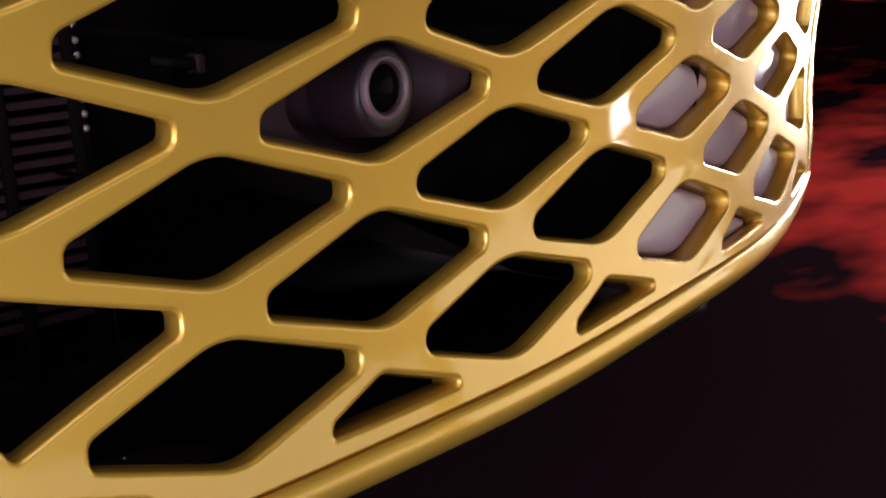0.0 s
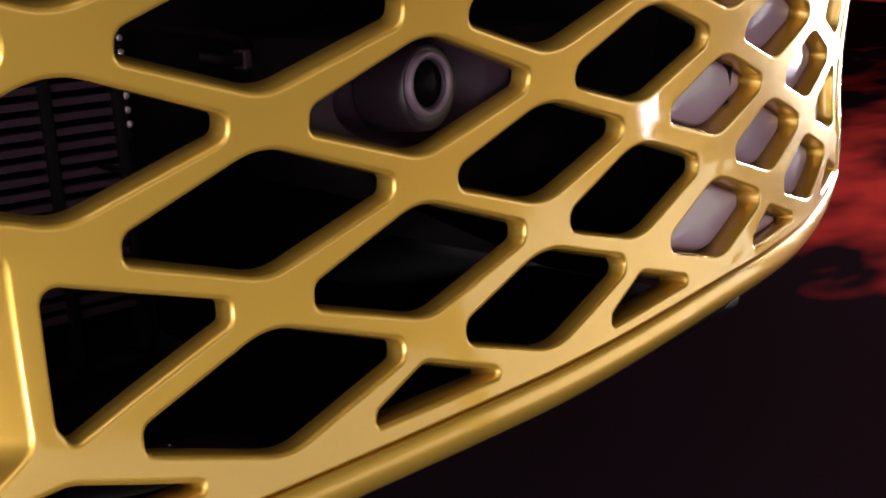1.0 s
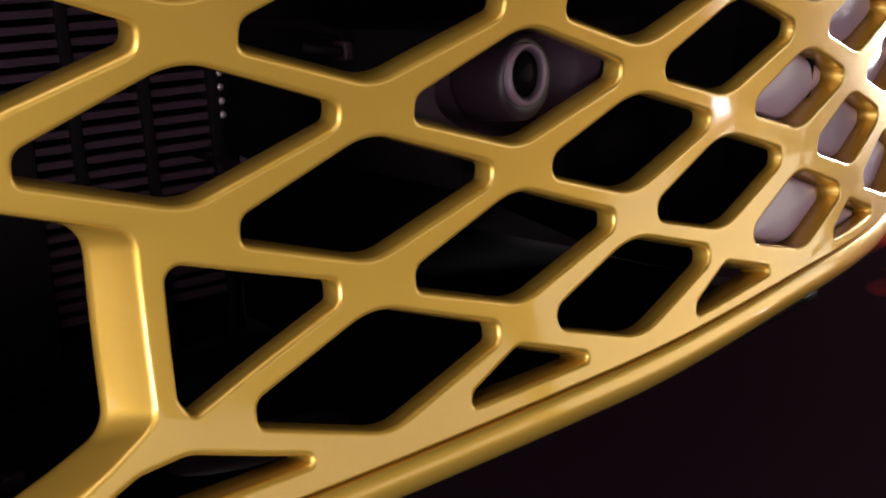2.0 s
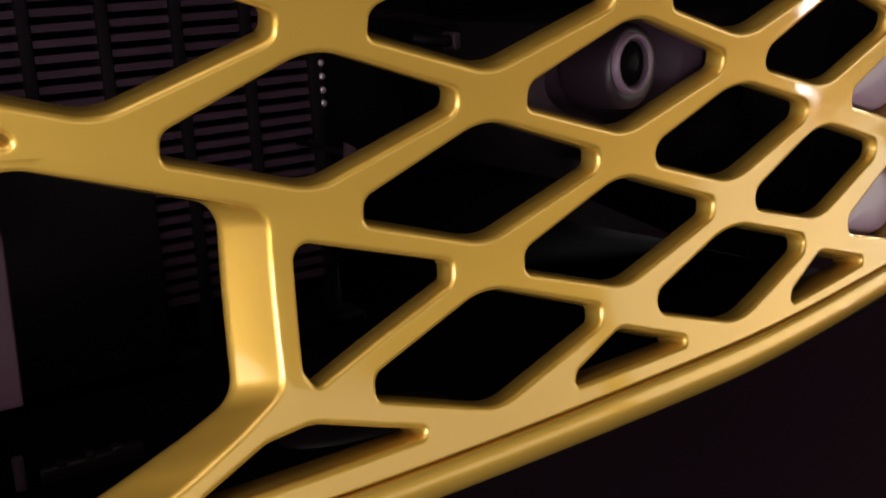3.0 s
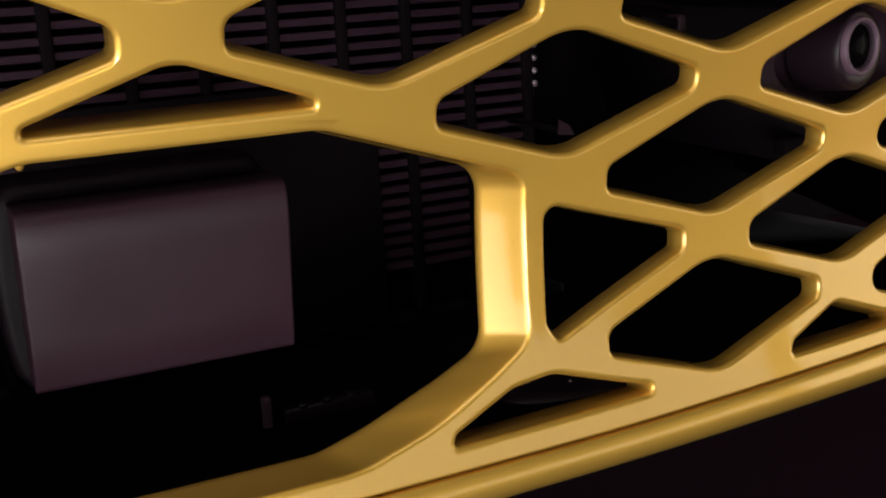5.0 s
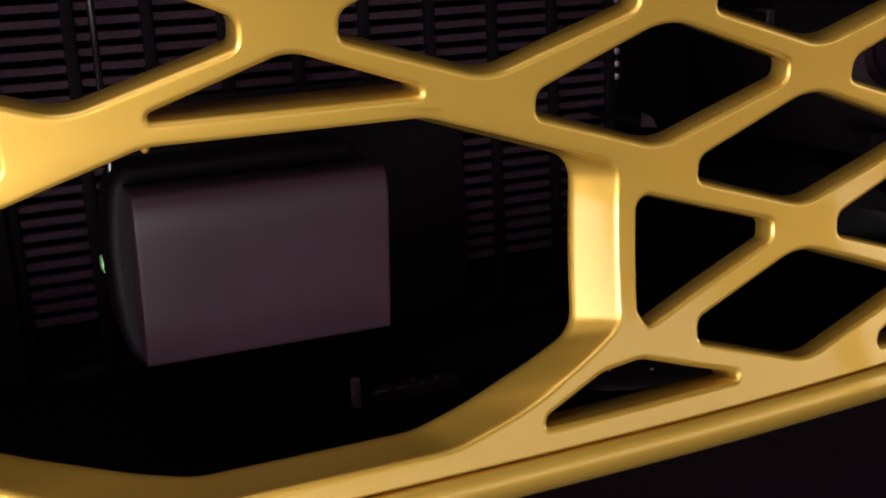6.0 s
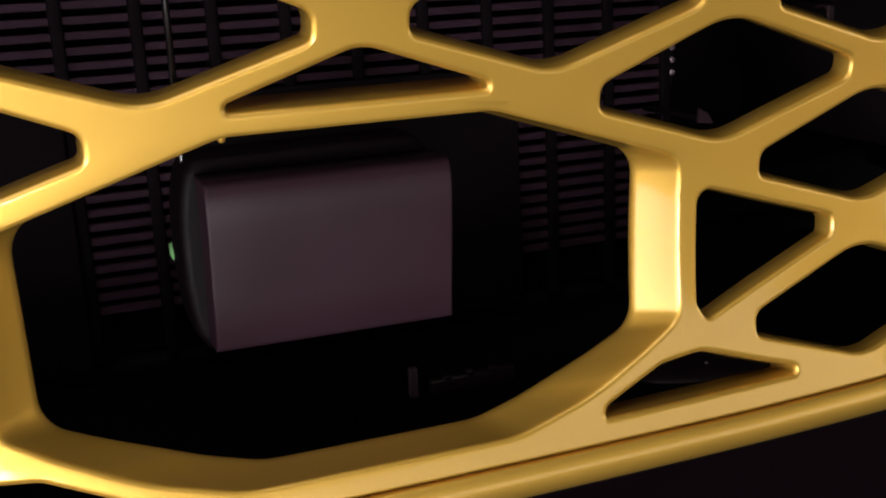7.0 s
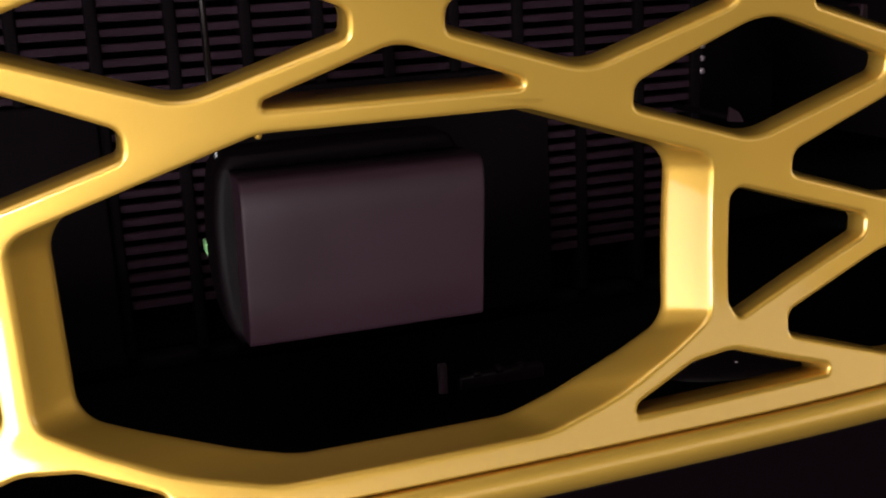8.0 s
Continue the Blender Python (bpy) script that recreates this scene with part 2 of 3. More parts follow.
panel = bmesh.new()
inserts = []
for i in range(0, 11):
    for k in range(-2, 5):
        cz = (0.414 if i % 2 == 0 else 0.3775) + 2 * PZ * k
        cx = PX * i
        if cz < 0.29 or cz > 0.53 or (i == 0 and cz < 0.45) or (i == 1 and cz < 0.42) or (i == 2 and cz < 0.36):
            continue
        mz = cz - 0.002
        low = max(BASE, mz - PZ)
        diamond = [(cx - PX, mz), (cx, low), (cx + PX, mz), (cx, mz + PZ)]
        hole, radii = moved(HEX if i else EVEN, cx, cz), HEX_R
        if i == 10:
            diamond = [(cx - PX, mz), (cx, low), (cx + 0.05, low), (cx + 0.05, mz + PZ), (cx, mz + PZ)]
            hole, radii = moved(END, cx, cz), [0.005, 0.02, 0.005, 0.005, 0.02, 0.005]
        for flip in ((False, True) if i else (False,)):
            blind = i >= 7
            if i in (5, 6) and not flip:
                hole = [(cx - (0.0016 if i == 5 else 0.0050) + 0.968 * (x - cx), cz - 0.0004 + (0.965 if i == 5 else 0.995) * (z - cz)) for x, z in hole]
                radii = [r * 1.3 + 0.002 for r in radii]
            if blind and not flip:
                hole = [(cx + 0.93 * (x - cx), cz + 0.91 * (z - cz)) for x, z in hole]
                radii = [r * 1.2 + 0.002 for r in radii]
            tile(panel, diamond, hole, radii, deep=0.0165 if blind else 0.0085 if i == 6 else 0.0110, draft=0.0022 if blind else 0.0012, flip=flip)
            if blind:
                inserts.append((hole, radii, -1 if flip else 1))
# solid half pieces that end the lattice at its top
for i in range(0, 11, 1):
    top = 0.412 + 4 * PZ
    if i % 2 == 0:
        for s in ((1, -1) if i else (1,)):
            tri = [(PX * (i - 1), top), (PX * i, top - PZ), (PX * (i + 1), top)]
            grid = []
            for r in range(9):
                row = []
                for c in range(r + 1):
                    u, v = r / 8, (c / r if r else 0)
                    left = Vector(tri[1]).lerp(Vector(tri[0]), u)
                    right = Vector(tri[1]).lerp(Vector(tri[2]), u)
                    q = left.lerp(right, v)
                    row.append(panel.verts.new(on_face(s * q.x, q.y)))
                grid.append(row)
            for r in range(8):
                for c in range(r + 1):
                    panel.faces.new((grid[r][c], grid[r + 1][c], grid[r + 1][c + 1]))
                    if c < r:
                        panel.faces.new((grid[r][c], grid[r + 1][c + 1], grid[r][c + 1]))
# half openings along the foot of the lattice
for i in (4, 6, 8, 10):
    cx = PX * i
    for flip in (False, True):
        right = cx + (PX if i < 10 else 0.05)
        outer = [(cx - PX, BASE), (right, BASE), (cx, 0.3025)] if i < 10 else [(cx - PX, BASE), (right, BASE), (right, 0.3025), (cx, 0.3025)]
        hole = [(cx + a, b) for a, b in FOOT]
        tile(panel, outer, hole, FOOT_R, deep=0.0165 if i >= 8 else 0.0185, edge=0.0024, flip=flip)
        if i >= 8:
            inserts.append((hole, FOOT_R, -1 if flip else 1))
# the opening above the radar window
tile(panel, [(-PX, 0.412), (-0.05, 0.4147), (0.05, 0.4147), (PX, 0.412), (0, 0.4485)], [(-0.0505, 0.4192), (0.0505, 0.4192), (0.0505, 0.4222), (0, 0.4398), (-0.0505, 0.4222)],
     [0.0025, 0.0025, 0.004, 0.020, 0.004], deep=0.0175, edge=0.0024)
for flip in (False, True):
    # three-cornered opening beside the window
    w = 0.0045 if flip else 0.0
    tile(panel, [(0.1445 + w, 0.3112), (0.164, 0.3025), (0.246, 0.339), (0.164, 0.3755), (0.1445 + w, 0.3695)],
         [(0.1492 + w, 0.3160), (0.1545 + w, 0.3080), (0.2245, 0.3365), (0.2245, 0.3460), (0.1500 + w, 0.3682)], [0.006, 0.004, 0.004, 0.004, 0.006], flip=flip)
    # low opening beside the window's foot
    tile(panel, [(0.0855, BASE), (0.246, BASE), (0.164, 0.3025), (0.125, 0.2962), (0.096, 0.281)],
         [(0.0990, 0.2742), (0.2030, 0.2757), (0.2030, 0.2790), (0.1500, 0.2945), (0.1295, 0.2922), (0.1008, 0.2790)],
         [0.0028, 0.002, 0.0025, 0.022, 0.014, 0.004], deep=0.0185, edge=0.0024, flip=flip)

# the radar window with its deep slanted walls
WIN = [(-0.058, 0.2742), (0.058, 0.2742), (0.095, 0.2848), (0.122, 0.2995), (0.1395, 0.3110), (0.1398, 0.3825), (0.053, 0.4108), (-0.053, 0.4108),
       (-0.1440, 0.3810), (-0.1425, 0.3110), (-0.124, 0.2995), (-0.095, 0.2848)]
WIN_IN = [(-0.046, 0.2806), (0.046, 0.2806), (0.0685, 0.2866), (0.1035, 0.2990), (0.1255, 0.3085), (0.1275, 0.3825), (0.051, 0.4070), (-0.051, 0.4070),
          (-0.1290, 0.3815), (-0.1270, 0.3085), (-0.1035, 0.2990), (-0.0685, 0.2866)]
WIN_R = [0.06, 0.06, 0.12, 0.10, 0.011, 0.010, 0.03, 0.03, 0.010, 0.011, 0.10, 0.12]
WIN_RI = [0.05, 0.05, 0.16, 0.14, 0.014, 0.013, 0.02, 0.02, 0.014, 0.015, 0.14, 0.16]
w_out, w_in = outline(WIN, WIN_R, 0.0), outline(WIN_IN, WIN_RI, 0.0)


def window_ring(u, d):
    return [a.lerp(b, u) for a, b in zip(w_out, w_in)], d


win_rings = [(outline(WIN, WIN_R, 0.0018), 0.0), (outline(WIN, WIN_R, 0.0006), 0.0001), window_ring(0.02, 0.0006), window_ring(0.09, 0.0019), window_ring(0.2, 0.0042),
             window_ring(0.5, 0.0098), window_ring(0.85, 0.0160), window_ring(0.97, 0.0180), window_ring(1.0, 0.0195), window_ring(0.96, 0.0208), window_ring(0.7, 0.0212)]
half = [(0.0855, BASE), (0.096, 0.281), (0.125, 0.2962), (0.164, 0.3025), (0.1445, 0.3112), (0.1445, 0.3695), (0.164, 0.3755), (PX, 0.412), (0.05, 0.4147)]
tile(panel, half + [(-x - (0.0045 if x == 0.1445 else 0.0), z) for x, z in reversed(half)], WIN, WIN_R, rings=win_rings)
# outer border that turns back round the corner, and the lower edge into the groove
for s in (-1, 1):
    for za, zb in [(BASE, 0.3025)] + [(0.3025 + PZ * k, 0.339 + PZ * k) for k in range(7)]:
        cols = [[panel.verts.new(on_face(s * (0.87 + 0.09 * a / 12), za + (zb - za) * k / 8)) for k in range(9)] for a in range(13)]
        for a, b in zip(cols, cols[1:]):
            for k in range(8):
                panel.faces.new((a[k], a[k + 1], b[k + 1], b[k]))
bmesh.ops.remove_doubles(panel, verts=panel.verts, dist=0.00012)
for f in panel.faces:
    f.normal_update()
bmesh.ops.dissolve_degenerate(panel, edges=panel.edges, dist=0.00002)
fit_part("lattice_panel", panel, GOLD, grille, turn=False)

# lower edge that turns into the groove
xs = [-0.96 + 0.01 * k for k in range(193)]
edge = bmesh.new()
loft(edge, [[on_face(x, z, d) for z, d in ((BASE, 0.0), (BASE - 0.0006, 0.0001), (BASE - 0.0012, 0.0008), (BASE - 0.0014, 0.006))] for x in xs], wrap=False)
fit_part("lower_edge", edge, GOLD, grille)

# rolled lower trim under the groove
PROFILE = [(0.2669, 0.007), (0.2668, 0.0012), (0.2664, 0.0004), (0.2655, -0.0001), (0.2630, -0.0006), (0.2590, -0.0008), (0.2552, -0.0001), (0.2522, 0.0018),
           (0.2497, 0.0055), (0.2482, 0.011), (0.2475, 0.020), (0.2475, 0.040)]
trim = bmesh.new()
loft(trim, [[on_face(x, z, d) for z, d in PROFILE] for x in xs], wrap=False)
fit_part("lower_trim", trim, GOLD, grille, "rolled gold lower trim strip")

nub = bmesh.new()
turned(nub, [(0.0016, 0.0), (0.0014, 0.0012), (0.0007, 0.0020)], Matrix.Translation(on_face(-0.0523, 0.4098, 0.004)) @ pose(0, 0, 0, 180), 12)
fit_part("moulding_nub", nub, GOLD, grille)

# dished plates that close the outer cells
for hole, radii, s in inserts:
    bm = bmesh.new()
    rim = outline(hole, [r * 1.5 + 0.004 for r in radii], 0.0)
    mid = sum(rim, Vector((0, 0))) / len(rim)
    rings = [[on_face(s * p.x, p.y, 0.0166) for p in outline(hole, radii, 0.0005)]]
    for q, d in ((0.95, 0.0164), (0.925, 0.0150), (0.90, 0.0134), (0.865, 0.0121), (0.81, 0.0112), (0.72, 0.0107), (0.5, 0.0102), (0.25, 0.0100), (0.02, 0.0099)):
        rings.append([on_face(s * (mid.x + (p.x - mid.x) * q), mid.y + (p.y - mid.y) * q, d) for p in rim])
    loft(bm, rings, close_end=True)
    fit_part("cell_insert", bm, INSERT, grille, "mauve-grey domed plastic plate closing a cell")

# ---- radar sensor ----
radar = thing("radar_sensor", "dark satin plastic radar box with rounded side shell behind the window", "sensor", (0, 0.07, 0.27))
bm = bmesh.new()
rows = []
for z, grow in ((0.3090, -0.0022), (0.3096, -0.0008), (0.3112, 0.0), (0.33, 0.0), (0.35, 0.0), (0.3640, 0.0), (0.3720, -0.0004), (0.3780, -0.0015), (0.3815, -0.0032), (0.3832, -0.0052), (0.3840, -0.0080)):
    y0 = 0.0500 - 1.1 * (z - 0.383) * 0.12 - grow * 1.0
    ring = outline([(-0.0532 - grow * 0.1, y0 + 0.002), (0.0547, y0), (0.0547, y0 + 0.024), (-0.0532, y0 + 0.024)], [0.0012, 0.0012, 0.003, 0.003])
    rows.append([(p.x, p.y, z) for p in ring])
loft(bm, rows, True, True)
fit_part("cover", bm, COVER, radar, "smooth dark mauve-grey front cover")
bm = bmesh.new()
rows = []
for k in range(15):
    u = -1 + 2 * k / 14
    w = 0.0535 + 0.0080 * math.sqrt(max(0.0, 1 - u * u))
    ring = outline([(-w, 0.0815), (w - 0.003, 0.0815), (w - 0.003, 0.118), (-w, 0.118)], [0.0045, 0.0045, 0.006, 0.006])
    rows.append([(p.x, p.y, 0.3475 + 0.0425 * u) for p in ring])
loft(bm, rows, True, True)
fit_part("housing", bm, GLOSS, radar, "semi-gloss black bulging rear shell")
bm = bmesh.new()
box(bm, -0.0620, -0.0572, 0.110, 0.122, 0.3400, 0.3468, 0.0012, 2)
fit_part("connector", bm, GREEN, radar, "small pale green connector latch")
bm = bmesh.new()
turned(bm, [(0.0016, 0.0), (0.0016, 0.16)], pose(-0.0545, 0.10, 0.386), 16)
fit_part("support_rod", bm, ROD, radar, "thin glossy black support rod")
bm = bmesh.new()
box(bm, -0.02, 0.02, 0.116, 0.285, 0.33, 0.36, 0.003, 2)
fit_part("bracket", bm, DARK, radar)

# ---- parking camera, in a cell of the grille ----
pcam = thing("parking_camera", "grey plastic parking camera with ringed black lens in a cell", "camera", (0.33, 0.03, 0.41))
SEAT = Vector((0.3304, 0.0110, 0.4185))
axis = look(SEAT, SEAT + Vector((0.20, -1.0, 0.0))) @ pose(0, 0, 0, 0, 180, 0)
bm = bmesh.new()
rings = []
for r, h, u in ((0.0205, -0.032, 1.0), (0.0200, -0.018, 0.95), (0.0197, -0.010, 0.85), (0.0194, -0.0058, 0.75), (0.0184, -0.0038, 0.6), (0.0168, -0.0028, 0.35), (0.0150, -0.0022, 0.1), (0.0136, -0.0024, 0.0)):
    rings.append([axis @ Vector((r * math.cos(math.pi * k / 32), r * math.sin(math.pi * k / 32), h)) + Vector((0.0046, 0, -0.0026)) * u for k in range(64)])
loft(bm, rings)
barrel = fit_part("barrel", bm, BARREL, pcam, "dark mauve barrel flaring to one side")
bm = bmesh.new()
turned(bm, [(0.0143, -0.0034), (0.0142, -0.0012), (0.0138, 0.0002), (0.0132, 0.0010), (0.0123, 0.0010), (0.0116, 0.0003), (0.0113, -0.0005), (0.0112, -0.003)], axis, close_end=False)
fit_part("rim", bm, RIM, barrel, "grey grained raised rim")
bm = bmesh.new()
turned(bm, [(0.0112, -0.0022), (0.0111, -0.0004), (0.0108, 0.0000), (0.0104, -0.0006), (0.0103, -0.0022)], axis, close_end=False)
fit_part("retaining_ring", bm, PLASTIC, barrel, "thin dark retaining ring")
bm = bmesh.new()
turned(bm, [(0.0105, -0.0030), (0.0100, -0.0026), (0.0085, -0.0017), (0.0065, -0.0008), (0.0040, -0.0002), (0.0018, 0.0000), (0.0004, 0.00005)], axis)
fit_part("lens", bm, GLASS, barrel, "glossy black camera lens")
bm = bmesh.new()
cell = outline(moved(HEX, 4 * PX, 0.414), HEX_R, 0.003)
away = [math.atan2(p.y - 0.413, (p.x - 0.322) * 0.7) for p in cell]
hollow = [(0.334 + 0.0465 * math.cos(a), 0.413 + 0.0240 * math.sin(a)) for a in away]
plate = [(p.x, p.y) for p in cell]
rings = [[on_face(x, z, 0.0155) for x, z in plate], [on_face(x, z, 0.0170) for x, z in hollow], [on_face(x, z, 0.0178) for x, z in [(0.322 + (x - 0.322) * 0.97, 0.413 + (z - 0.413) * 0.97) for x, z in hollow]],
         [on_face(x, z, 0.030) for x, z in [(0.322 + (x - 0.322) * 0.85, 0.413 + (z - 0.413) * 0.85) for x, z in hollow]], [on_face(x, z, 0.036) for x, z in [(0.322 + (x - 0.322) * 0.5, 0.413 + (z - 0.413) * 0.5) for x, z in hollow]]]
loft(bm, rings, close_end=True)
fit_part("bezel", bm, BEZEL, pcam, "dark plastic bezel with round hollow behind the barrel")

# ---- radiator ----
radiator = thing("radiator", "dark alloy radiator with horizontal fins between upright posts", "radiator", (0, 0.30, 0.237))
bm = bmesh.new()
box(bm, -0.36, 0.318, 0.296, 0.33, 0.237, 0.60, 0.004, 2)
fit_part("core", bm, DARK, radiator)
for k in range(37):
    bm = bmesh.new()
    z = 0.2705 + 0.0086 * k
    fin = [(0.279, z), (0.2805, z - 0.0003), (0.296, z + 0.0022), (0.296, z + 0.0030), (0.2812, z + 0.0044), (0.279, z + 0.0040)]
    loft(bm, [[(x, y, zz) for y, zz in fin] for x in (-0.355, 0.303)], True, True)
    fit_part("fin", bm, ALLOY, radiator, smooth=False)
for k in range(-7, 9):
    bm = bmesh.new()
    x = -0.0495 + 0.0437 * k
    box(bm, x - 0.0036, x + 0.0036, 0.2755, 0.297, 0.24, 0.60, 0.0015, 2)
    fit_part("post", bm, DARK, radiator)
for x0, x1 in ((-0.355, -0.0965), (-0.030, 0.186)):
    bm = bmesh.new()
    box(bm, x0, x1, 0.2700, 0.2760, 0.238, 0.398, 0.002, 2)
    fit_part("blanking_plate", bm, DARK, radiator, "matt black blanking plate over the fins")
bm = bmesh.new()
box(bm, 0.3035, 0.3065, 0.2765, 0.297, 0.375, 0.60, 0.001, 2)
strip = fit_part("edge_strip", bm, DARK, radiator)
for k in range(24):
    bm = bmesh.new()
    turned(bm, [(0.0022, 0.0), (0.0020, 0.0012), (0.0010, 0.0018)], pose(0.305, 0.2766, 0.384 + 0.0086 * k, 90), 10)
    fit_part("rivet", bm, BRIGHT, strip, "small bright alloy rivet")
bm = bmesh.new()
box(bm, -0.40, 0.33, 0.285, 0.335, 0.2268, 0.2372, 0.003, 2)
fit_part("foot_rail", bm, DARK, radiator)

# small bracket on an arm, and a cable with its clip beside the radiator
tab = thing("mounting_bracket", "small grey angled bracket on an arm before the radiator", "bracket", (0.284, 0.21, 0.36))
bm = bmesh.new()
loft(bm, [[(0.2790, y, 0.3600), (0.2905, y, 0.3585), (0.2870, y, 0.3650), (0.2800, y, 0.3690)] for y in (0.2040, 0.2058)], True, True)
fit_part("plate", bm, COVER, tab, smooth=False)
bm = bmesh.new()
box(bm, 0.2835, 0.2875, 0.2056, 0.2800, 0.3595, 0.3630, 0.001, 1)
fit_part("arm", bm, DARK, tab)
cable = thing("wiring_cable", "black corrugated cable held by a small clip behind the grille", "cable", (0.2876, 0.10, 0.43))
line = [Vector((0.2680, 0.102, 0.4330)), Vector((0.2760, 0.098, 0.4310)), Vector((0.2840, 0.096, 0.4300)), Vector((0.2920, 0.099, 0.4320)), Vector((0.3000, 0.115, 0.4360)), Vector((0.3040, 0.16, 0.4400)), Vector((0.3060, 0.24, 0.4420)), Vector((0.3060, 0.30, 0.4420))]
bm = bmesh.new()
rings = []
for k in range(90):
    u = k / 89 * (len(line) - 1)
    i = min(int(u), len(line) - 2)
    c = line[i].lerp(line[i + 1], u - i)
    way = (line[i + 1] - line[i]).normalized()
    side = way.cross(Vector((0, 0, 1))).normalized()
    up = side.cross(way)
    r = 0.0026 + 0.0004 * (k % 2)
    rings.append([c + side * r * math.cos(a * math.pi / 4) + up * r * math.sin(a * math.pi / 4) for a in range(8)])
loft(bm, rings, True, True)
fit_part("sheath", bm, GLOSS, cable)
bm = bmesh.new()
box(bm, 0.2860, 0.2905, 0.0925, 0.1040, 0.4255, 0.4345, 0.0012, 2)
fit_part("clip", bm, COVER, cable, "small grey cable clip")

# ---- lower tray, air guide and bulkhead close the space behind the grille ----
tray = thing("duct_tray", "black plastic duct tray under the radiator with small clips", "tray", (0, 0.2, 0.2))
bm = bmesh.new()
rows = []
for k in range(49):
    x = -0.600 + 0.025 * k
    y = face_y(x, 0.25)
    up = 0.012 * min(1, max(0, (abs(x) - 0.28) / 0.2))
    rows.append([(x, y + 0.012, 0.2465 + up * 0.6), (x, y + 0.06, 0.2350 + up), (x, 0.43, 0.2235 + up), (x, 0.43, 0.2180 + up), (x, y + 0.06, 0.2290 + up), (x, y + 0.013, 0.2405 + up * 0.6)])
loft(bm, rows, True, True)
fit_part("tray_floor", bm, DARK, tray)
bm = bmesh.new()
box(bm, 0.0640, 0.0692, 0.158, 0.163, 0.2290, 0.2490, 0.0015, 2)
fit_part("clip", bm, RIM, tray, "small upright grey clip")
bm = bmesh.new()
box(bm, 0.0760, 0.1280, 0.158, 0.166, 0.2290, 0.2395, 0.0015, 2)
for k, high in enumerate((0.0016, 0.0026, 0.0018)):
    box(bm, 0.084 + 0.014 * k, 0.089 + 0.014 * k, 0.1575, 0.164, 0.2385, 0.2395 + high, 0.0006, 1)
fit_part("rib", bm, BARREL, tray, "low notched mauve plastic rib")
pod = bmesh.new()
rings = []
for q, h in ((1.0, 0.0), (0.96, 0.004), (0.85, 0.0075), (0.65, 0.0100), (0.35, 0.0112), (0.03, 0.0115)):
    rings.append([(0.238 + 0.055 * q * math.cos(math.pi * k / 20), 0.122 + 0.026 * q * math.sin(math.pi * k / 20), 0.228 + h) for k in range(40)])
loft(pod, rings, close_end=True)
pod = fit_part("pod", pod, BARREL, tray, "low domed dark mauve cover on the tray")
for x, y, z in ((0.206, 0.124, 0.2376), (0.244, 0.131, 0.2390), (0.226, 0.112, 0.2388)):
    bm = bmesh.new()
    turned(bm, [(0.0012, 0.0), (0.0011, 0.0007), (0.0005, 0.0011)], pose(x, y, z), 10)
    fit_part("screw", bm, BRIGHT, pod, "tiny bright screw head")
bulkhead = new("bulkhead")
bulkhead.location = (0, 0.42, 0)
bulkhead["base"] = (0, 0.42, 0)
tagged(bulkhead, "black bulkhead closing the space behind the radiator", "bulkhead")
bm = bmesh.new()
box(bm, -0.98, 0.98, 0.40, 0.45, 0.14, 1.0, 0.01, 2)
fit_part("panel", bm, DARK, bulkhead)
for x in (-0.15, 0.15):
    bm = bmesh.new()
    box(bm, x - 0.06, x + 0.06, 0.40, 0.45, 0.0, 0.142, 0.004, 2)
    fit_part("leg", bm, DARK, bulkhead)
# side plates added to keep side light and red glow out of the cells
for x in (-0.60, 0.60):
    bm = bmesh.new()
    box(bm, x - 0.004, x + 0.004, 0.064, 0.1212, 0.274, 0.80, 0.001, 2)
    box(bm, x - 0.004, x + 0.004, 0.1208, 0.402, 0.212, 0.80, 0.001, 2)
    fit_part("light_baffle", bm, DARK, bulkhead)
guide = thing("air_guide", "dark plastic air guide panel behind the grille cells", "panel", (0.43, 0.09, 0.3))
bm = bmesh.new()
rows = [(x, 0.085 + 0.25 * (x - 0.36)) for x in (0.37, 0.38, 0.40, 0.43, 0.46, 0.49, 0.53)]
loft(bm, [[(x, y, 0.345), (x, y, 0.43), (x, y + 0.004, 0.432), (x, y + 0.20, 0.432), (x, y + 0.20, 0.345)] for x, y in rows], True, True)
fit_part("panel", bm, DARK, guide)
for z in (0.352, 0.416):
    bm = bmesh.new()
    box(bm, 0.356, 0.3705, 0.088, 0.100, z, z + 0.010, 0.002, 2)
    fit_part("mounting_tab", bm, DARK, guide)

# ---- hall ----
bm = bmesh.new()
box(bm, -8, 8, -6, 9, -0.1, 0.0)
tagged(part("floor", bm, FLOOR), "dark matt hall floor", "floor", kind="structure")
# thin sheet added over the floor to hold the painted red reflections
bm = box(bmesh.new(), -2.2, 3.6, -1.8, 3.2, 0.001, 0.005, 0.001, 2)
tagged(part("carpet", bm, RED_SHEEN, smooth=False), "thin dark sheet on the hall floor painted with soft red reflections", "carpet", kind="structure")
for nm, b in (("wall_north", (-8, 8, 9, 9.2, 0, 4)), ("wall_south", (-8, 8, -6.2, -6, 0, 4)), ("wall_east", (8, 8.2, -6, 9, 0, 4)), ("wall_west", (-8.2, -8, -6, 9, 0, 4))):
    bm = bmesh.new()
    box(bm, *b)
    tagged(part(nm, bm, WALL), "dark matt hall wall", "wall", kind="structure")
bm = bmesh.new()
box(bm, -8.2, 8.2, -6.2, 9.2, 4, 4.2)
tagged(part("ceiling", bm, WALL), "dark hall ceiling", "ceiling", kind="structure")

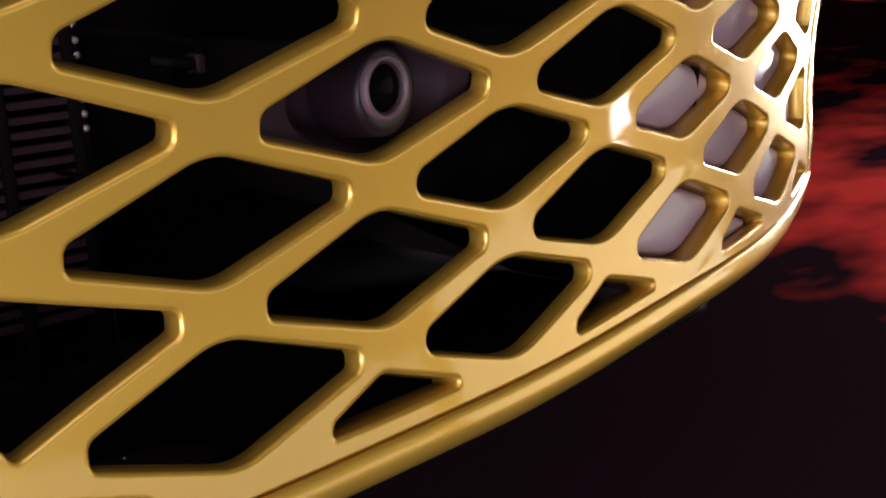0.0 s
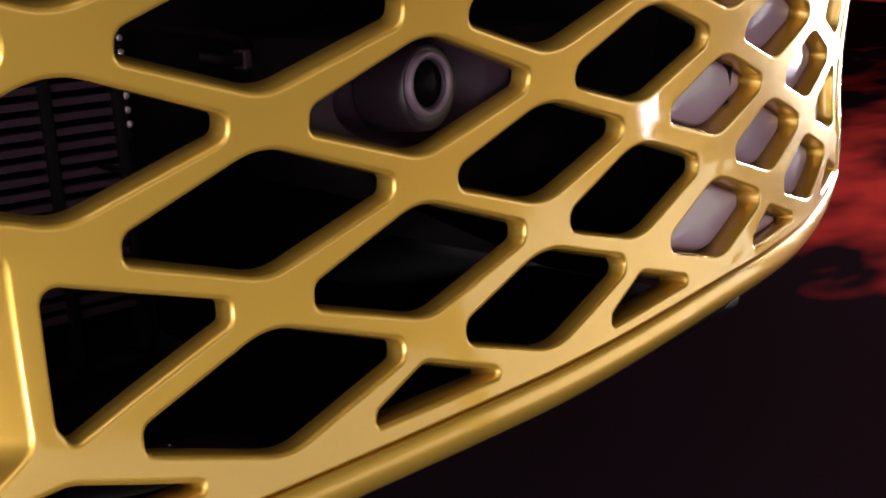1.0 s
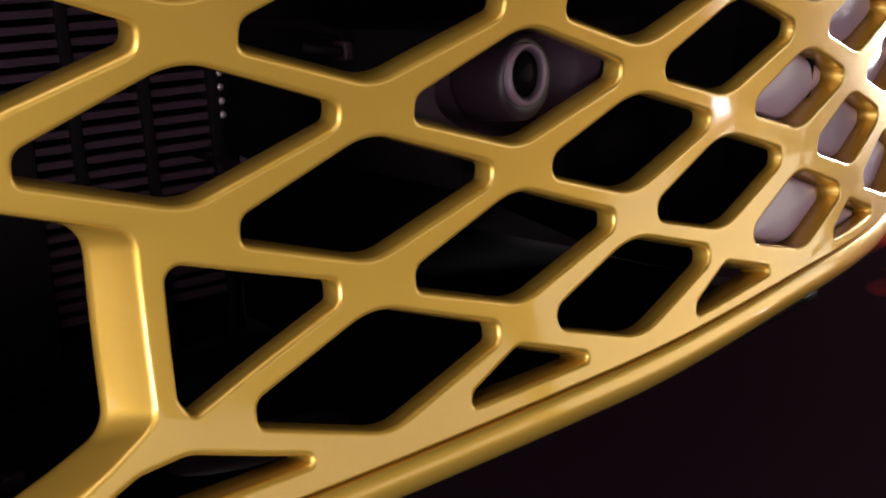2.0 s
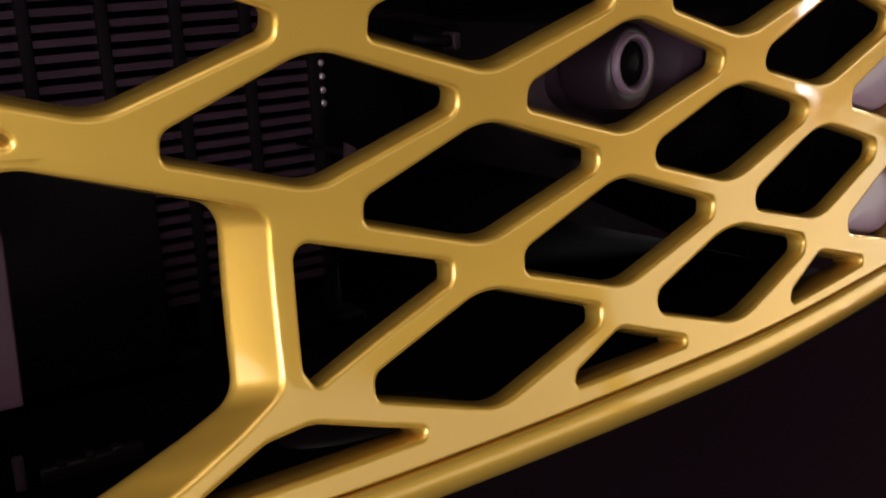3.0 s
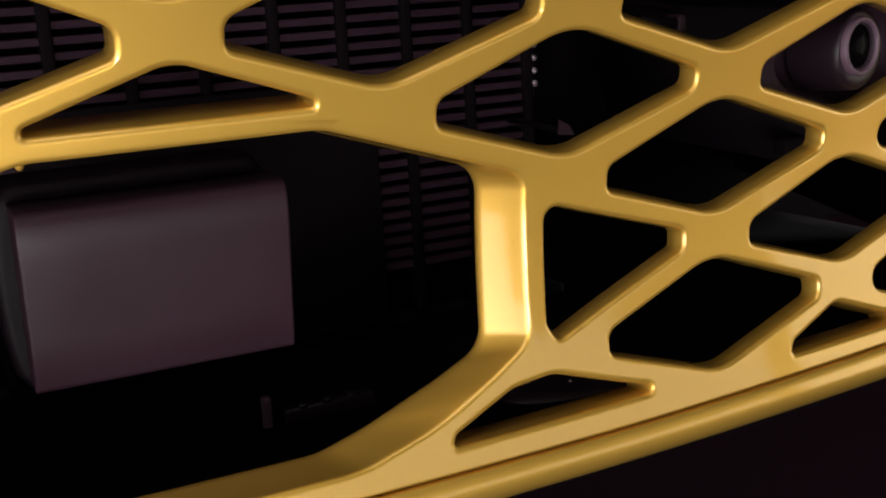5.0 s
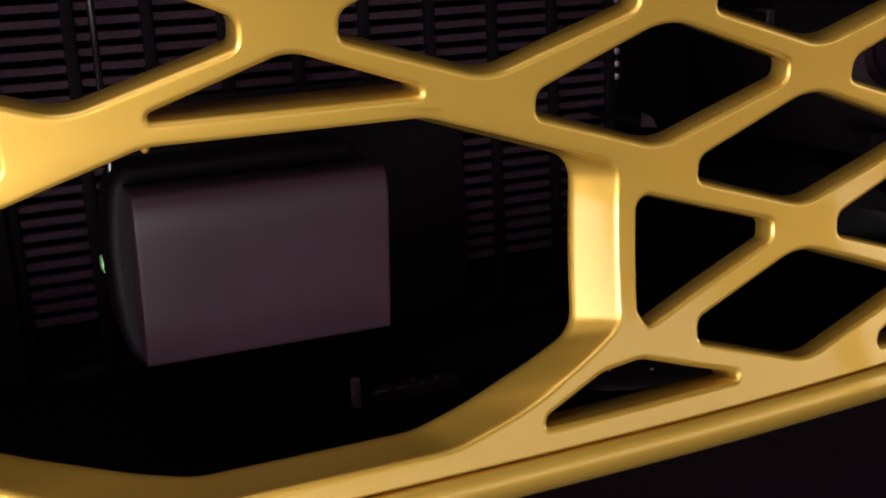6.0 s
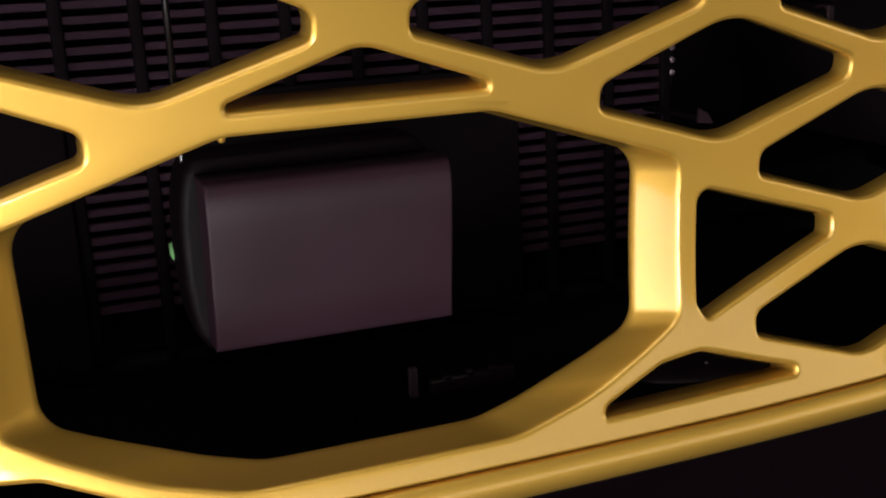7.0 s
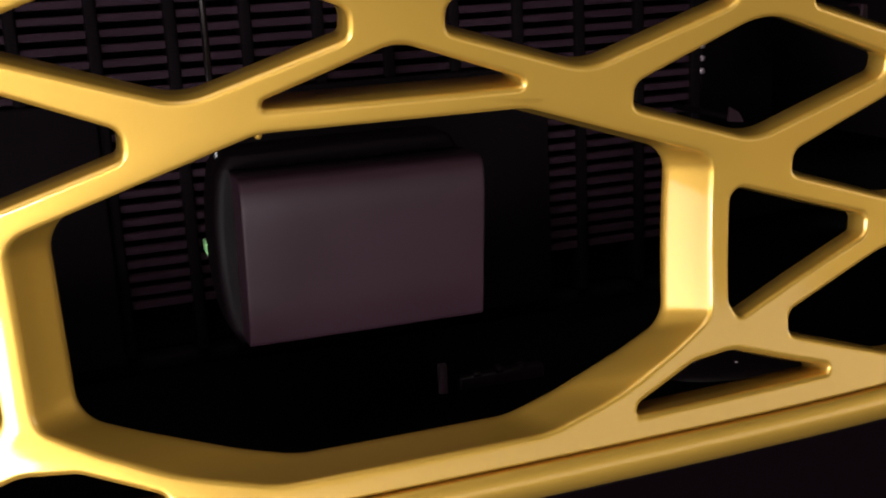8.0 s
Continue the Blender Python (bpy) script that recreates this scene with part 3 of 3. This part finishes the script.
# red light on the backdrop is painted as blotchy emission, no lamp falls there
glow = bpy.data.materials.new("red_glow_backdrop")
glow.use_nodes = True
nt = glow.node_tree
bs = nt.nodes["Principled BSDF"]
bs.inputs["Base Color"].default_value = (0.02, 0.006, 0.008, 1)
bs.inputs["Roughness"].default_value = 0.9
co = nt.nodes.new("ShaderNodeTexCoord")
cloud = nt.nodes.new("ShaderNodeTexNoise")
cloud.inputs["Scale"].default_value, cloud.inputs["Detail"].default_value, cloud.inputs["Roughness"].default_value = 4.0, 3.0, 0.5
nt.links.new(co.outputs["Object"], cloud.inputs["Vector"])
ramp = nt.nodes.new("ShaderNodeValToRGB")
ramp.color_ramp.elements[0].position, ramp.color_ramp.elements[0].color = 0.45, (0.008, 0.001, 0.0015, 1)
ramp.color_ramp.elements[1].position, ramp.color_ramp.elements[1].color = 0.60, (0.95, 0.040, 0.040, 1)
nt.links.new(cloud.outputs["Fac"], ramp.inputs["Fac"])
part_z = nt.nodes.new("ShaderNodeSeparateXYZ")
nt.links.new(co.outputs["Object"], part_z.inputs["Vector"])
# painted glow changes in strength with height
band = nt.nodes.new("ShaderNodeValToRGB")
for e, (at, v) in zip([band.color_ramp.elements[0], band.color_ramp.elements[1], band.color_ramp.elements.new(0.10), band.color_ramp.elements.new(0.55)], ((0.0, 0.10), (1.0, 0.05), (0.12, 1.0), (0.21, 0.22))):
    e.position, e.color = at, (v, v, v, 1)
third = nt.nodes.new("ShaderNodeMath")
third.operation = "DIVIDE"
third.inputs[1].default_value = 3.0
nt.links.new(part_z.outputs["Z"], third.inputs[0])
nt.links.new(third.outputs[0], band.inputs["Fac"])
both = nt.nodes.new("ShaderNodeMix")
both.data_type, both.blend_type = "RGBA", "MULTIPLY"
both.inputs["Factor"].default_value = 1.0
nt.links.new(ramp.outputs["Color"], both.inputs["A"])
nt.links.new(band.outputs["Color"], both.inputs["B"])
nt.links.new(both.outputs["Result"], bs.inputs["Emission Color"])
bs.inputs["Emission Strength"].default_value = 1.3
bm = bmesh.new()
box(bm, -2.6, 0.35, 0.0, 0.1, 0.0, 3.0)
bmesh.ops.transform(bm, verts=bm.verts, matrix=pose(3.75, 1.74, 0, 0, 0, -60))
tagged(part("backdrop", bm, glow, smooth=False), "stage backdrop with red light painted as a blotchy glow of its own", "backdrop", kind="structure")
